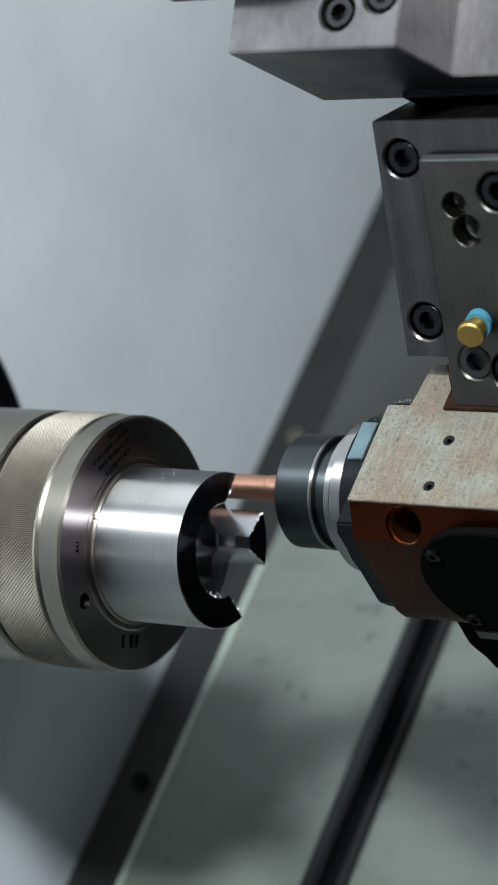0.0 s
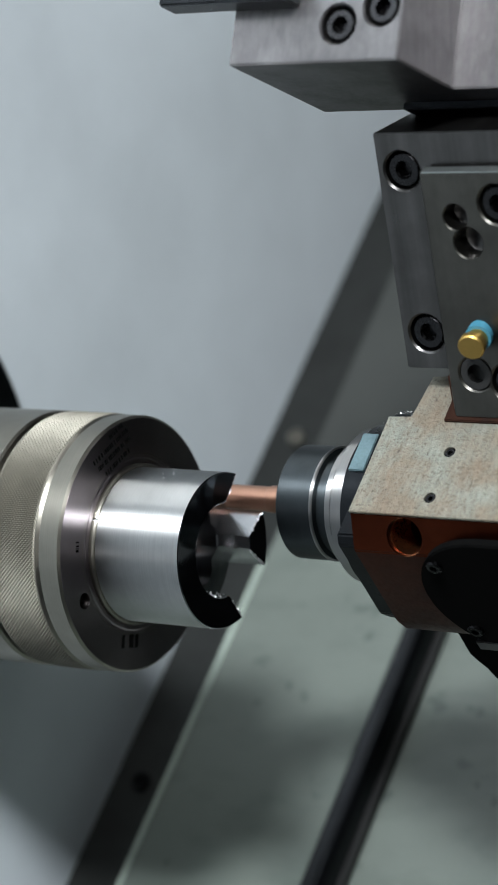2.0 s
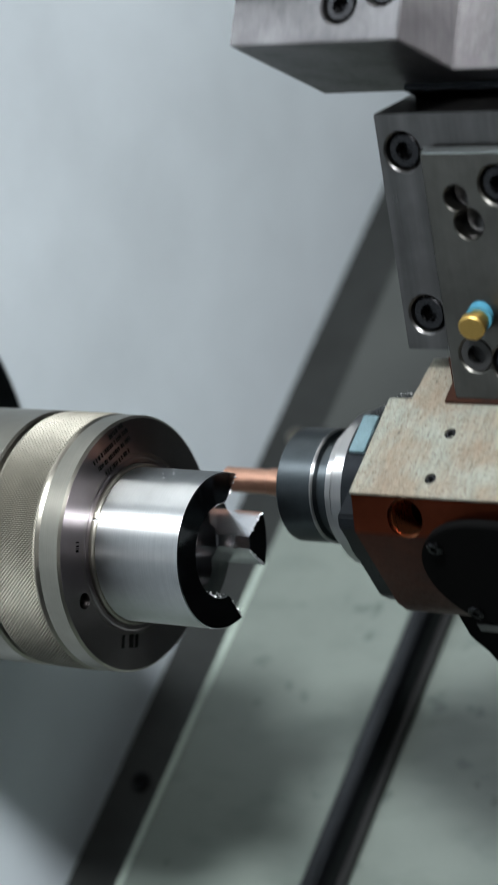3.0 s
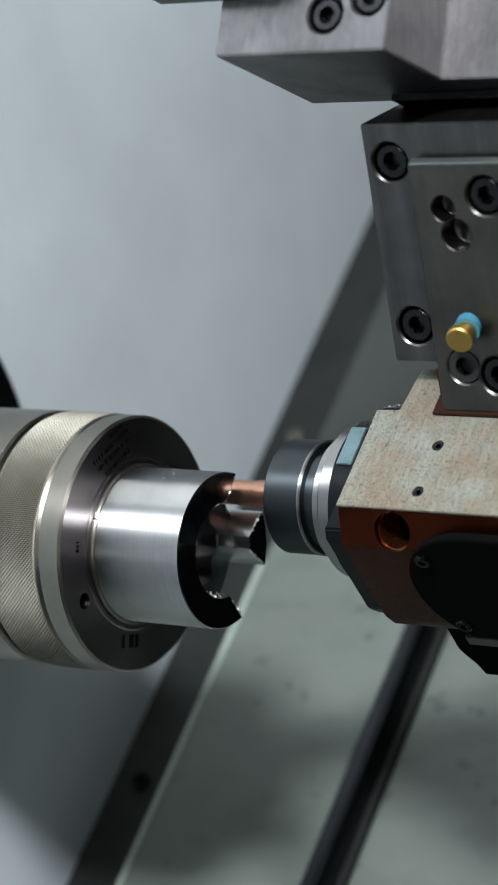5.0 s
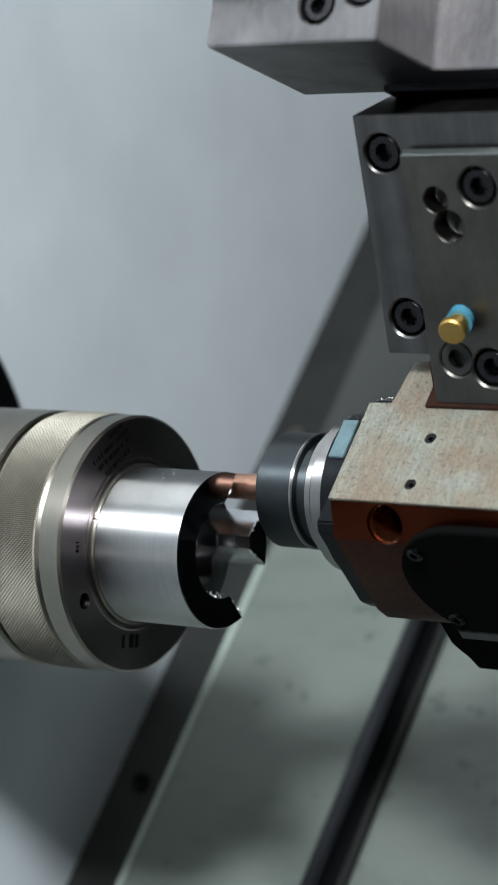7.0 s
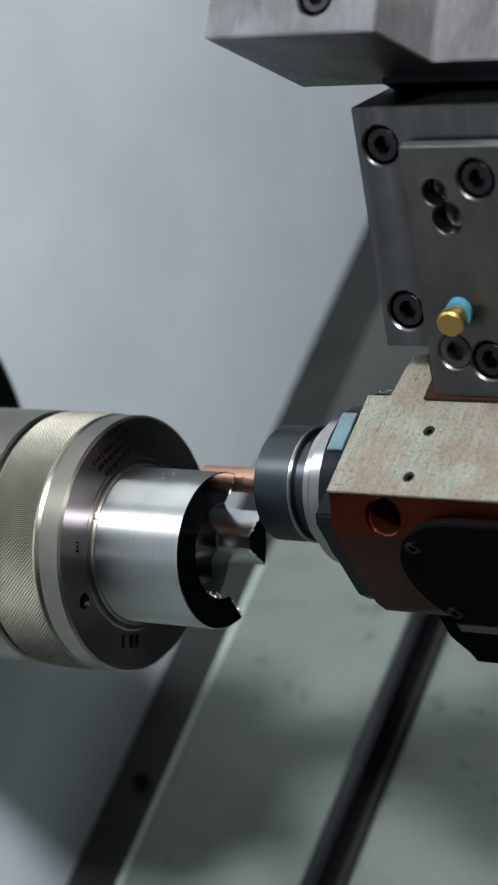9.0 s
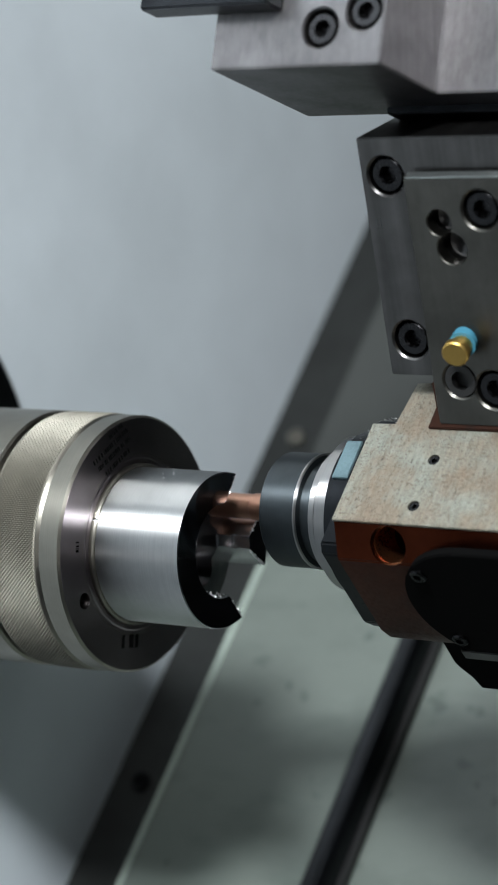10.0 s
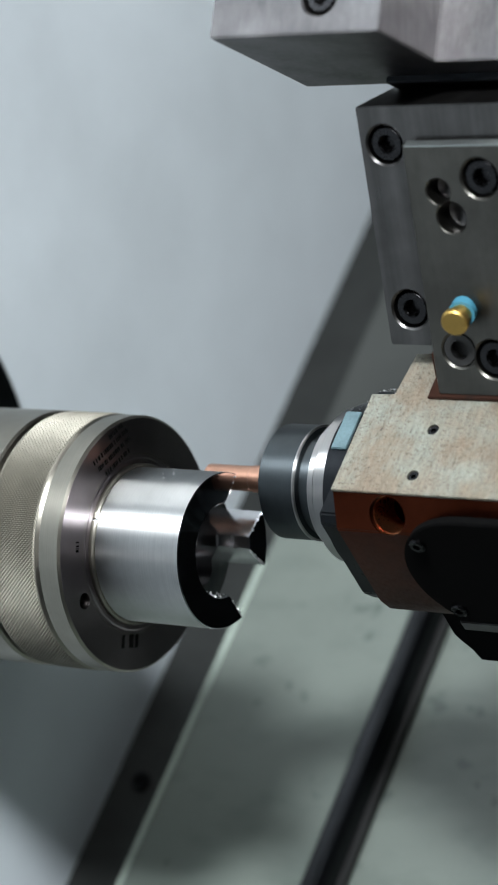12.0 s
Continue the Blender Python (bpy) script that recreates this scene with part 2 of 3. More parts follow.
def cap_screw(parent, frame_of, a, b, c, r, deep=0.0045, name="cap_screw"):
    """A socket head screw sunk in its counterbore; c is the face, looking along the frame's third axis."""
    bm = lathe([(-deep - 0.004, 0), (-deep - 0.004, r), (-0.0012, r), (-0.0002, r - 0.0009), (-0.0002, r * 0.52), (-0.0012, r * 0.48),
                (-0.0045, r * 0.48), (-0.0045, 0)], 36)
    # six-sided socket: pull the inner rings to a hexagon
    for v in bm.verts:
        rad = math.hypot(v.co.y, v.co.z)
        if 0 < rad < r * 0.5:
            ang = math.atan2(v.co.z, v.co.y)
            k = math.cos(math.pi / 6) / math.cos((ang % (math.pi / 3)) - math.pi / 6)
            v.co.y, v.co.z = v.co.y * k, v.co.z * k
    bm.transform(frame_of @ Matrix.Translation((a, b, c - 0.0012)) @ UPRIGHT)
    return part(name, bm, M_SCREW, parent, "black oxide socket head cap screw")


def drill(frame_of, a, b, c, r, deep):
    """Cutter of a drilled hole with a cone-shaped floor."""
    bm = lathe([(-deep, 0), (-deep * 0.72, r * 0.95), (-0.0006, r), (0.0006, r + 0.0010), (0.0006, 0)], 40)
    bm.transform(frame_of @ Matrix.Translation((a, b, c)) @ UPRIGHT)
    return bm


def socket_cut(frame_of, a, b, c, r, deep):
    """Cutters of a counterbore with a broken edge."""
    turn = frame_of @ Matrix.Translation((a, b, c)) @ UPRIGHT
    bm = lathe([(-deep, 0), (-deep, r), (-0.0008, r), (0.0008, r + 0.0016), (0.0008, 0)], 40)
    bm.transform(turn)
    return bm


# ---- machine enclosure ----
def setting():
    wall = part("wall_headstock", box((-0.18, -1.6, -1.0), (-0.16, 1.0, 1.1), bevel=0), M_WALL)
    wall.location.z = Z0
    tagged(wall, "light blue-grey painted sheet wall behind the spindle", "wall", kind="structure")
    bar = part("spindle_plate", lathe([(-0.162, 0.05), (-0.162, 0.119), (-0.154, 0.119), (-0.1525, 0.1175), (-0.1525, 0.05)], 96), M_BLACKOX)
    bar.location.z = Z0
    tagged(bar, "black round spindle cover plate on the headstock wall", "cover plate")
    for name, lo, hi, lab in (("wall_tailstock", (1.5, -1.6, -1.0), (1.52, 1.0, 1.1), "dark grey painted end wall of the lathe enclosure"),
                              ("wall_back", (-0.18, 1.0, -1.0), (1.52, 1.02, 1.1), "dark grey painted back wall of the lathe enclosure")):
        w = part(name, box(lo, hi, bevel=0), M_SHELL)
        w.location.z = Z0
        tagged(w, lab, "wall", kind="structure")
    c = part("ceiling", box((-0.18, -1.30, 1.1), (1.52, 1.02, 1.12), bevel=0), M_SHELL)
    c.location.z = Z0
    tagged(c, "grey painted roof sheet of the lathe enclosure", "ceiling", kind="structure")
    f = part("floor", box((-3.0, -4.0, -1.12), (4.0, 1.5, -1.1), bevel=0), M_SHELL)
    f.location.z = Z0
    tagged(f, "dark grey workshop floor around the lathe", "floor", kind="structure")

    # slanted way covers
    bed = thing("way_cover", "green-grey painted telescopic steel way cover, oily", "way cover", at=(0, 0, 0))
    outline = [(-0.1210, -0.242), (-0.0180, -0.242), (-0.0175, -0.2425), (-0.0175, -0.256), (-0.1210, -0.256)]
    part("sliding_panel", prism(outline, -0.75, 0.19, F_SLANT, 0.0012, (0, 2, 1)), M_GREEN, bed, "green-grey painted upper cover panel")
    # same panel carried on; its shaded stretch gets the darker paint
    part("shaded_rear_panel", prism(outline, 0.1905, 0.75, F_SLANT, 0.0012, (0, 2, 1)), M_REAR_SHADE, bed, "rear stretch of the cover panel, shade put into its dark grey")
    # lip stops where its painted-in light ends
    part("panel_edge", box((-0.1232, -0.75, -0.256), (-0.1202, 0.15, -0.2405), F_SLANT, 0.0008), M_LIP, bed, "raised lip of the cover panel")
    part("end_rail", prism([(-0.0200, -0.2425), (-0.0110, -0.2440), (-0.0070, -0.2480), (-0.0060, -0.2560), (-0.0200, -0.2560)], -0.75, 0.75,
                           F_SLANT, 0.001, (0, 2, 1)), M_BLACKOX, bed, "blue-black steel end rail of the panel")
    part("wiper", box((-0.016, -0.75, -0.2643), (-0.0045, 0.75, -0.2562), F_SLANT, 0.001), M_RUBBER, bed, "black rubber wiper lip")
    part("lower_panel", box((-0.016, -0.75, -0.285), (0.9, 0.75, -0.2645), F_SLANT, 0.001), M_GREEN, bed, "green-grey painted lower cover panel")
    # unseen block, added so the workpiece end face mirrors something dark
    dark_block = thing("carriage", "unseen dark block added to darken what the workpiece mirrors", "carriage")
    part("reflection_block", box((0.19, -0.10, -0.2643), (0.95, 0.60, -0.11), F_SLANT, 0.004), M_BLACKOX, dark_block)
    strip = thing("side_rail", "oily dark steel rail bolted along the headstock wall", "rail")
    part("rail", box((-0.1600, -0.75, -0.29), (-0.1234, 0.75, -0.2480), F_SLANT, 0.0015), M_STRIP, strip)
    for b in (-0.235, 0.0075, 0.2382, 0.47):
        bm = lathe([(0, 0), (0, 0.0052), (0.003, 0.0052), (0.004, 0.0042), (0.004, 0.0022), (0.002, 0.0022), (0.002, 0)], 24)
        bm.transform(F_SLANT @ Matrix.Translation((-0.1400, b, -0.2482)) @ UPRIGHT)
        # one kind of head: glint above and shade below are set by its steel
        part("rail_screw", bm, M_CHUCK if b > 0.1 else M_SCREW, strip, "small screw head, glint put into its lighter steel" if b > 0.1 else "small screw head, shade put into its dark steel")


# ---- work lights ----
def work_lights():
    for name, eye, aim, sx, sy, lab in (("work_light", KEY_EYE, KEY_AIM, 0.26, 0.18, "square machine work light with a white diffuser"),
                                        ("roof_light", TUBE_EYE, TUBE_AIM, 0.20, 0.58, "flat light panel under the enclosure roof"),
                                        ("front_light", LOW_EYE, LOW_AIM, 0.24, 0.12, "low work light on a stem before the open door")):
        m = look(eye, aim)
        root = new(name)
        root.matrix_world = m
        tagged(root, lab, "work light")
        part("housing", box((-sx / 2 - 0.01, -sy / 2 - 0.01, 0.004), (sx / 2 + 0.01, sy / 2 + 0.01, 0.05), Matrix(), 0.003), M_BLACKOX, root)
        part("diffuser", box((-sx / 2, -sy / 2, 0.001), (sx / 2, sy / 2, 0.0035), Matrix(), 0.0), M_LAMP, root, "glowing white diffuser")
        low = eye[2] < Z0          # the low lamp stands on the floor, the others hang from the roof
        base = Vector(eye) + m.to_3x3() @ Vector((0, 0, 0.03))
        stem = rod(base, (0, 0, -1 if low else 1), 0.008, base.z if low else Z0 + 1.1 - base.z, 20)
        stem.transform(m.inverted())
        part("stem", stem, M_BLACKOX, root, "black lamp stem")


# ---- chuck and workpiece ----
def knurled_ring(x0, x1, r, depth, pitch):
    around = int(round(2 * math.pi * r / pitch))
    nu, nv = around * 4, int(round((x1 - x0) / pitch * 4))
    u, v = np.meshgrid(np.arange(nu) / 4.0, np.arange(nv + 1) / 4.0, indexing="ij")
    t = lambda q: 1 - np.abs((q % 1.0) * 2 - 1)
    h = np.minimum(t((u + v) / 1.0), t((u - v) / 1.0)) 
    fade = np.clip(np.minimum(v, nv / 4.0 - v) * 1.2, 0, 1)
    rad = r - depth + depth * h * fade
    ang = 2 * math.pi * u / around
    xs = x0 + (x1 - x0) * v / (nv / 4.0)
    co = np.stack([xs, rad * np.cos(ang), rad * np.sin(ang)], -1).reshape(-1, 3)
    i, j = np.meshgrid(np.arange(nu), np.arange(nv), indexing="ij")
    i2 = (i + 1) % nu
    w = nv + 1
    faces = np.stack([i * w + j, i * w + j + 1, i2 * w + j + 1, i2 * w + j], -1).reshape(-1, 4)
    me = bpy.data.meshes.new("knurled_ring")
    me.from_pydata(co.tolist(), [], faces.tolist())
    me.materials.append(M_KNURL)
    return new("knurled_ring", me)


def chuck():
    root = thing("collet_chuck", "steel collet chuck with a knurled ring and dark front face", "chuck")
    R = 0.0570
    part("body", lathe([(-0.156, 0.03), (-0.156, R + 0.0005), (-0.0445, R + 0.0005), (-0.0435, R - 0.0005), (-0.0430, R - 0.003), (-0.0400, R - 0.003), (-0.0400, 0.03)], 160),
         M_CHUCK, root, "smooth ground steel chuck body")
    ring = knurled_ring(-0.0405, -0.0135, R + 0.0006, 0.00085, 0.00178)
    ring.parent = root
    tagged(ring, "diamond knurled steel grip ring")
    part("groove", lathe([(-0.0412, 0.03), (-0.0412, R - 0.0022), (-0.0130, R - 0.0022), (-0.0130, 0.03)], 128), M_BLACKOX, root, "dark groove between the rings")
    band = part("front_band", lathe([(-0.0138, 0.04), (-0.0138, R - 0.0006), (-0.0130, R + 0.0002), (-0.0122, R - 0.0003), (-0.0115, R - 0.0008), (-0.0108, R), (-0.0012, R),
                              (-0.0002, R - 0.0010), (-0.0002, 0.04)], 192), M_CHUCK, root, "smooth ground band with a bright edge")
    face = part("front_face", lathe([(-0.004, 0.0285), (-0.004, R - 0.0011), (0.0, R - 0.0012), (0.0, 0.0405), (-0.0004, 0.0400), (-0.0004, 0.0385), (0.0, 0.038), (0.0, 0.0362), (-0.0008, 0.0355)], 192),
                M_CHFACE, root, "dark ground front face with etched marks")
    for ring_part in (face, band):
        cut(ring_part, [rod((-0.0060, -0.0405, -0.0182), (1, 0, 0), 0.0036, 0.02, 32)])
    # black disc stands for the shade inside the hole
    part("pin", rod((-0.0062, -0.0405, -0.0182), (1, 0, 0), 0.0035, 0.0012, 24), M_COVER, face, "black disc on the hole floor, shade put into its colour")
    collet = part("collet", lathe([(-0.02, 0.0340), (-0.02, 0.0358), (0.0012, 0.0358), (0.0020, 0.0352), (0.0020, 0.0343)], 128), M_CHUCK, root, "split collet lip")
    cut(collet, [box((-0.03, -0.0006, 0.02), (0.01, 0.0006, 0.05), Matrix.Rotation(radians(a), 4, "X"), 0) for a in (63, 183, 303)])

    # etched rows of unreadable marking
    def mark(y0, z0, turn, length, tall, seed):
        rng = random.Random(seed)
        x = 0.0
        while x < length:
            w = rng.uniform(0.16, 0.55) * tall
            bm = box((0, 0, 0), (w, tall, 0.0002), Matrix.Translation((0.00004, y0, z0)) @ Matrix.Rotation(radians(turn), 4, "X") @
                     Matrix(((0, 0, 1, 0), (1, 0, 0, x), (0, 1, 0, 0), (0, 0, 0, 1))), 0)
            part("marking", bm, M_MARK, face, "small dark etched bar")
            x += w + tall * rng.choice((0.22, 0.28, 0.6))
    for k, (y, z, length) in enumerate(((-0.0205, 0.0335, 0.019), (-0.0255, 0.0362, 0.026), (-0.0290, 0.0392, 0.028), (-0.0170, 0.0490, 0.010))):
        mark(y, z, 25, length, 0.0021, 3 + k)
    mark(-0.0160, -0.0440, -9, 0.0115, 0.0058, 11)
    mark(-0.0445, 0.0085, -96, 0.004, 0.0018, 12)


def workpiece():
    root = thing("workpiece", "bright turned steel cylinder with milled slots in its bored end", "workpiece")
    Rw, L = 0.03415, 0.0458
    body = part("body", lathe([(-0.018, 0), (-0.018, Rw), (L - 0.0004, Rw), (L, Rw - 0.0004), (L, 0.0209), (L - 0.0004, 0.0205), (0.0395, 0.0205), (0.0390, 0.0212), (0.0365, 0.0212), (0.0360, 0.0205), (0.0290, 0.0205), (0.0285, 0.0198), (0.0240, 0.0198), (0.0240, 0.0188), (0.018, 0.0188), (0.018, 0.0165),
                               (0.008, 0.0165), (0.008, 0)], 192), M_TURNED, root)
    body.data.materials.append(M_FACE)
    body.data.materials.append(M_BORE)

    def slot(turn):
        pts = []
        for i in range(9):
            b = 0.010 + 0.030 * i / 8
            pts.append((b, 0.0124 + 0.0022 * ((b - 0.014) / 0.02) ** 2 * (1 if b > 0.014 else -0.2)))
        outline = pts + [(b, -c) for b, c in reversed(pts)]
        return prism(outline, 0.0262, 0.08, Matrix.Rotation(radians(turn), 4, "X") @ basis((0, 0, 0), (1, 0, 0), (0, 1, 0), (0, 0, 1)), 0)
    cut(body, [slot(45), slot(-45)])
    # scalloped pockets milled into the bore below the slots
    cut(body, [rod((0.0130, 0.0150 * math.cos(radians(a)), 0.0150 * math.sin(radians(a))), (1, 0, 0), 0.0086, 0.0150, 28) for a in range(-92, 93, 46)])
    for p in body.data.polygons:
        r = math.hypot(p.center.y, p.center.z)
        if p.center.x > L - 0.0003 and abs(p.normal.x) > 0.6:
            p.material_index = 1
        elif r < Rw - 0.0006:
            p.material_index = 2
    # inner hub seen down the bore
    part("hub", lathe([(0.006, 0.0), (0.006, 0.0110), (0.0235, 0.0110), (0.0250, 0.0095), (0.0250, 0.0055), (0.012, 0.0055), (0.012, 0)], 64), M_BORE, root, "shiny bored hub inside the ring")
    # burrs and chips left on the cut edges
    rng = random.Random(5)
    for k in range(120):
        side = rng.choice((45, -45))
        r = rng.uniform(0.0172, 0.0300)
        sgn = rng.choice((1, -1))
        c = sgn * (0.0124 + 0.0022 * max(0, (r - 0.014) / 0.02) ** 2)
        a = radians(side)
        y, z = r * math.cos(a) - c * math.sin(a), r * math.sin(a) + c * math.cos(a)
        bm = bmesh.new()
        bmesh.ops.create_icosphere(bm, subdivisions=1, radius=rng.uniform(0.00015, 0.0005))
        for v in bm.verts:
            v.co *= rng.uniform(0.6, 1.4)
        bm.transform(Matrix.Translation((L + rng.uniform(-0.001, 0.0003), y, z)))
        part("burr", bm, M_CHIP, root, "tiny bright burr on the slot edge")


def chip_shape(rng, length, width):
    """A thin curled sliver of swarf."""
    bm = bmesh.new()
    bend = rng.uniform(0.6, 2.6)
    rows = []
    for i in range(6):
        t = i / 5
        a = bend * t
        x, y = length * math.sin(a) / bend, length * (1 - math.cos(a)) / bend
        w = width * (0.4 + 0.6 * math.sin(math.pi * t))
        rows.append([bm.verts.new((x, y, -w)), bm.verts.new((x, y, w)), bm.verts.new((x, y + width * 0.3, 0))])
    for r, q in zip(rows, rows[1:]):
        for i in range(3):
            bm.faces.new((r[i], r[(i + 1) % 3], q[(i + 1) % 3], q[i]))
    bm.faces.new(rows[0])
    bm.faces.new(rows[-1][::-1])
    return bm


def swarf():
    """Loose chips: in the bore and on the workpiece (at rest), each its own thing."""
    rng = random.Random(17)
    spots = []
    for k in range(44):       # lying low in the bore
        a, x = radians(rng.uniform(-132, -86)), rng.uniform(0.034, 0.0455)
        r = 0.0199
        spots.append((x, r * math.cos(a), r * math.sin(a), rng.uniform(0.0012, 0.0036)))
    for k in range(9):        # on top of the workpiece
        a, x = radians(rng.uniform(75, 118)), rng.uniform(0.006, 0.044)
        r = 0.0343
        spots.append((x, r * math.cos(a), r * math.sin(a), rng.uniform(0.0008, 0.0020)))
    for x, y, z, size in spots:
        bm = chip_shape(rng, size, size * 0.16)
        bm.transform(Euler([rng.uniform(0, 6.28) for _ in range(3)]).to_matrix().to_4x4())
        ob = part("metal_chip", bm, M_CHIP)
        ob.location = (x, y, Z0 + z)
        tagged(ob, "tiny bright curled metal chip on the workpiece", "metal chip", "chips on the workpiece")


# ---- turret tooling (all of it moves together) ----
NUT = (0.0360, 0.0219)


def live_tool():
    root = thing("live_tool_holder", "rust-stained live tool holder with a collet nut and copper-coated end mill", "tool holder")
    front = [(0.0098, 0.0304), (-0.0004, 0.0174), (-0.0034, -0.0303), (-0.0012, -0.0395), (0.006, -0.0420), (0.060, -0.0420), (0.060, 0.0304)]
    body = part("housing", prism(front, 0.1203, 0.32, F_SLANT, 0.0006), M_BROWN, root, "brown oxidised steel housing")
    holes = [rod(F_SLANT @ Vector((0.1455, 0.004, 0.0232)), (F_SLANT.to_3x3() @ Vector((0, 1, -0.9))), 0.0084, 0.03, 36, -0.02)]
    cut(body, holes)
    # added tube whose bright copper stands for the lit wall of the hole
    liner = lathe([(0.0030, 0.0079), (0.0030, 0.0083), (0.0190, 0.0083), (0.0190, 0.0079)], 40)
    liner.transform(Matrix.Translation(F_SLANT @ Vector((0.1455, 0.004, 0.0232))) @ (F_SLANT.to_3x3() @ Vector((0, 1, -0.9))).to_track_quat("X", "Z").to_matrix().to_4x4())
    part("port_liner", liner, M_LIT_PORT, root, "copper-coloured liner, lit wall of the side port put into its colour")
    top = part("top_plate", prism([(0.1201, 0.0096), (0.1201, 0.0590), (0.1310, 0.0594), (0.1334, 0.0808), (0.1500, 0.0820), (0.34, 0.0820), (0.34, 0.0096)],
                                  0.0300, 0.0316, F_SLANT, 0.0003, (0, 1, 2)), M_RUST, root, "rust-bloomed ground top face")
    cut(top, [rod(F_SLANT @ Vector((a, b, 0.035)), F_SLANT.to_3x3() @ Vector((0, 0, -1)), 0.0026, 0.02, 24) for a, b in ((0.1560, 0.0421), (0.1556, 0.0188))])
    cut(body, [rod(F_SLANT @ Vector((a, b, 0.035)), F_SLANT.to_3x3() @ Vector((0, 0, -1)), 0.0026, 0.012, 24) for a, b in ((0.1560, 0.0421), (0.1556, 0.0188))])
    for a, b in ((0.1560, 0.0421), (0.1556, 0.0188)):
        bm = lathe([(0, 0), (0, 0.00255), (0.0022, 0.00255), (0.0026, 0.0021), (0.0026, 0.0012), (0.0012, 0.0012), (0.0012, 0)], 24)
        bm.transform(F_SLANT @ Matrix.Translation((a, b, 0.0284)) @ UPRIGHT)
        part("grub_screw", bm, M_SCREW, root, "small dark grub screw")
    part("rear_step", box((0.1478, 0.0572, 0.0314), (0.33, 0.0835, 0.0330), F_SLANT, 0.0004), M_RUSTDARK, root, "brown oxidised step under the turret plate")
    part("rear_block", box((0.1330, 0.060, -0.040), (0.32, 0.0812, 0.0298), F_SLANT, 0.0008), M_BROWN, root, "brown oxidised rear of the housing")
    inset = [(0.0050, 0.0205), (0.0020, 0.0165), (-0.0008, -0.0295), (0.0030, -0.0385), (0.055, -0.0385), (0.055, 0.0205)]
    part("end_plate", prism(inset, 0.1110, 0.1202, F_SLANT, 0.0008), M_BLACKOX, root, "black end plate of the housing")
    part("seal_housing", prism([(0.045, -0.030), (0.066, -0.030), (0.0715, -0.020), (0.0715, 0.012), (0.0690, 0.0205), (0.0640, 0.0262), (0.045, 0.0275)], 0.1172, 0.1328, F_SLANT, 0.0012),
         M_BLACKOX, root, "oily black seal housing behind the top face")
    # round-ended black cover on the lower front face
    outline = []
    ca, cc, cr = 0.1825, -0.0068, 0.0362
    for i in range(25):
        t = radians(90 + 180 * i / 24)
        outline.append((ca + cr * math.cos(t), cc + cr * math.sin(t)))
    outline = [(0.32, cc + cr)] + [(a, max(c, -0.0370)) for a, c in outline] + [(0.32, -0.0370)]
    tilt = F_SLANT @ Matrix.Translation((0, -0.0004, 0.0174)) @ Matrix.Rotation(radians(-3.6), 4, "X") @ Matrix.Translation((0, 0, -0.0174))
    cover = part("cover", prism(outline, -0.0022, 0.002, tilt, 0.0005, (0, 2, 1)), M_COVER, root, "black round-ended cover plate")
    for a, c in ((0.1586, 0.0140), (0.1612, -0.0282)):
        bm = lathe([(0, 0), (0, 0.0036), (0.0012, 0.0036), (0.0018, 0.0030), (0.0018, 0.0017), (0.0008, 0.0017), (0.0008, 0)], 28)
        bm.transform(tilt @ Matrix.Translation((a, -0.0020, c)) @ Matrix(((0, 1, 0, 0), (-1, 0, 0, 0), (0, 0, 1, 0), (0, 0, 0, 1))))
        part("cover_screw", bm, M_SCREW, cover, "dark cover screw")
    # coolant bracket below
    part("bracket", prism([(0.1400, -0.0400), (0.1385, -0.0640), (0.1400, -0.0690), (0.1426, -0.0752), (0.1440, -0.0838), (0.30, -0.0838), (0.30, -0.0400)], 0.004, 0.04, F_SLANT, 0.001, (0, 2, 1)),
         M_COVER, root, "black bracket under the housing")
    part("bracket_strip", box((0.1490, 0.0015, -0.0555), (0.30, 0.0040, -0.0495), F_SLANT, 0.0004), M_BRUSH, root, "grey steel strip")

    # spindle nose, seen between nut and housing
    part("spindle_nose", lathe([(0.1080, 0), (0.1080, 0.0180), (0.1203, 0.0180), (0.1203, 0)], 96, NUT), M_BLACKOX, root, "black round bearing nose")
    ring = part("flange_ring", lathe([(0.0925, 0.018), (0.0925, 0.0270), (0.0930, 0.0278), (0.0958, 0.0282), (0.0960, 0.0258), (0.0984, 0.0258), (0.0986, 0.0318), (0.0994, 0.0332), (0.1046, 0.0336), (0.1052, 0.0330), (0.1052, 0.018)], 128, NUT),
                M_CHROME, root, "bright stepped steel ring")
    wr = part("wrench_collar", lathe([(0.1052, 0.018), (0.1052, 0.0346), (0.1060, 0.0356), (0.1200, 0.0358), (0.1200, 0.018)], 96, NUT), M_BLACKOX, root, "dark collar with a wrench flat")
    part("wrench_flat", box((0.1074, -0.007, 0.0330), (0.1152, 0.0125, 0.0364), basis((0, *NUT), (1, 0, 0), (0, S, S), (0, -S, S)), 0.0004), M_FLAT, wr, "worn light grey wrench flat")
    nut = part("collet_nut", lathe([(-0.0030, 0.0062), (-0.0030, 0.0190), (0.0, 0.0215), (0.0004, 0.0242), (0.0012, 0.0250), (0.0184, 0.0250), (0.0192, 0.0242), (0.0197, 0.0222),
                                     (0.0272, 0.0218), (0.0272, 0.0062)], 128), M_NUT, root, "dark burnished collet nut")
    nut.location = (0.0655, *NUT)
    part("nut_rim", lathe([(0.0178, 0.0240), (0.0178, 0.0252), (0.0186, 0.0252), (0.0190, 0.0246), (0.0190, 0.0240)], 128), M_CHROME, nut, "bright rim of the nut")
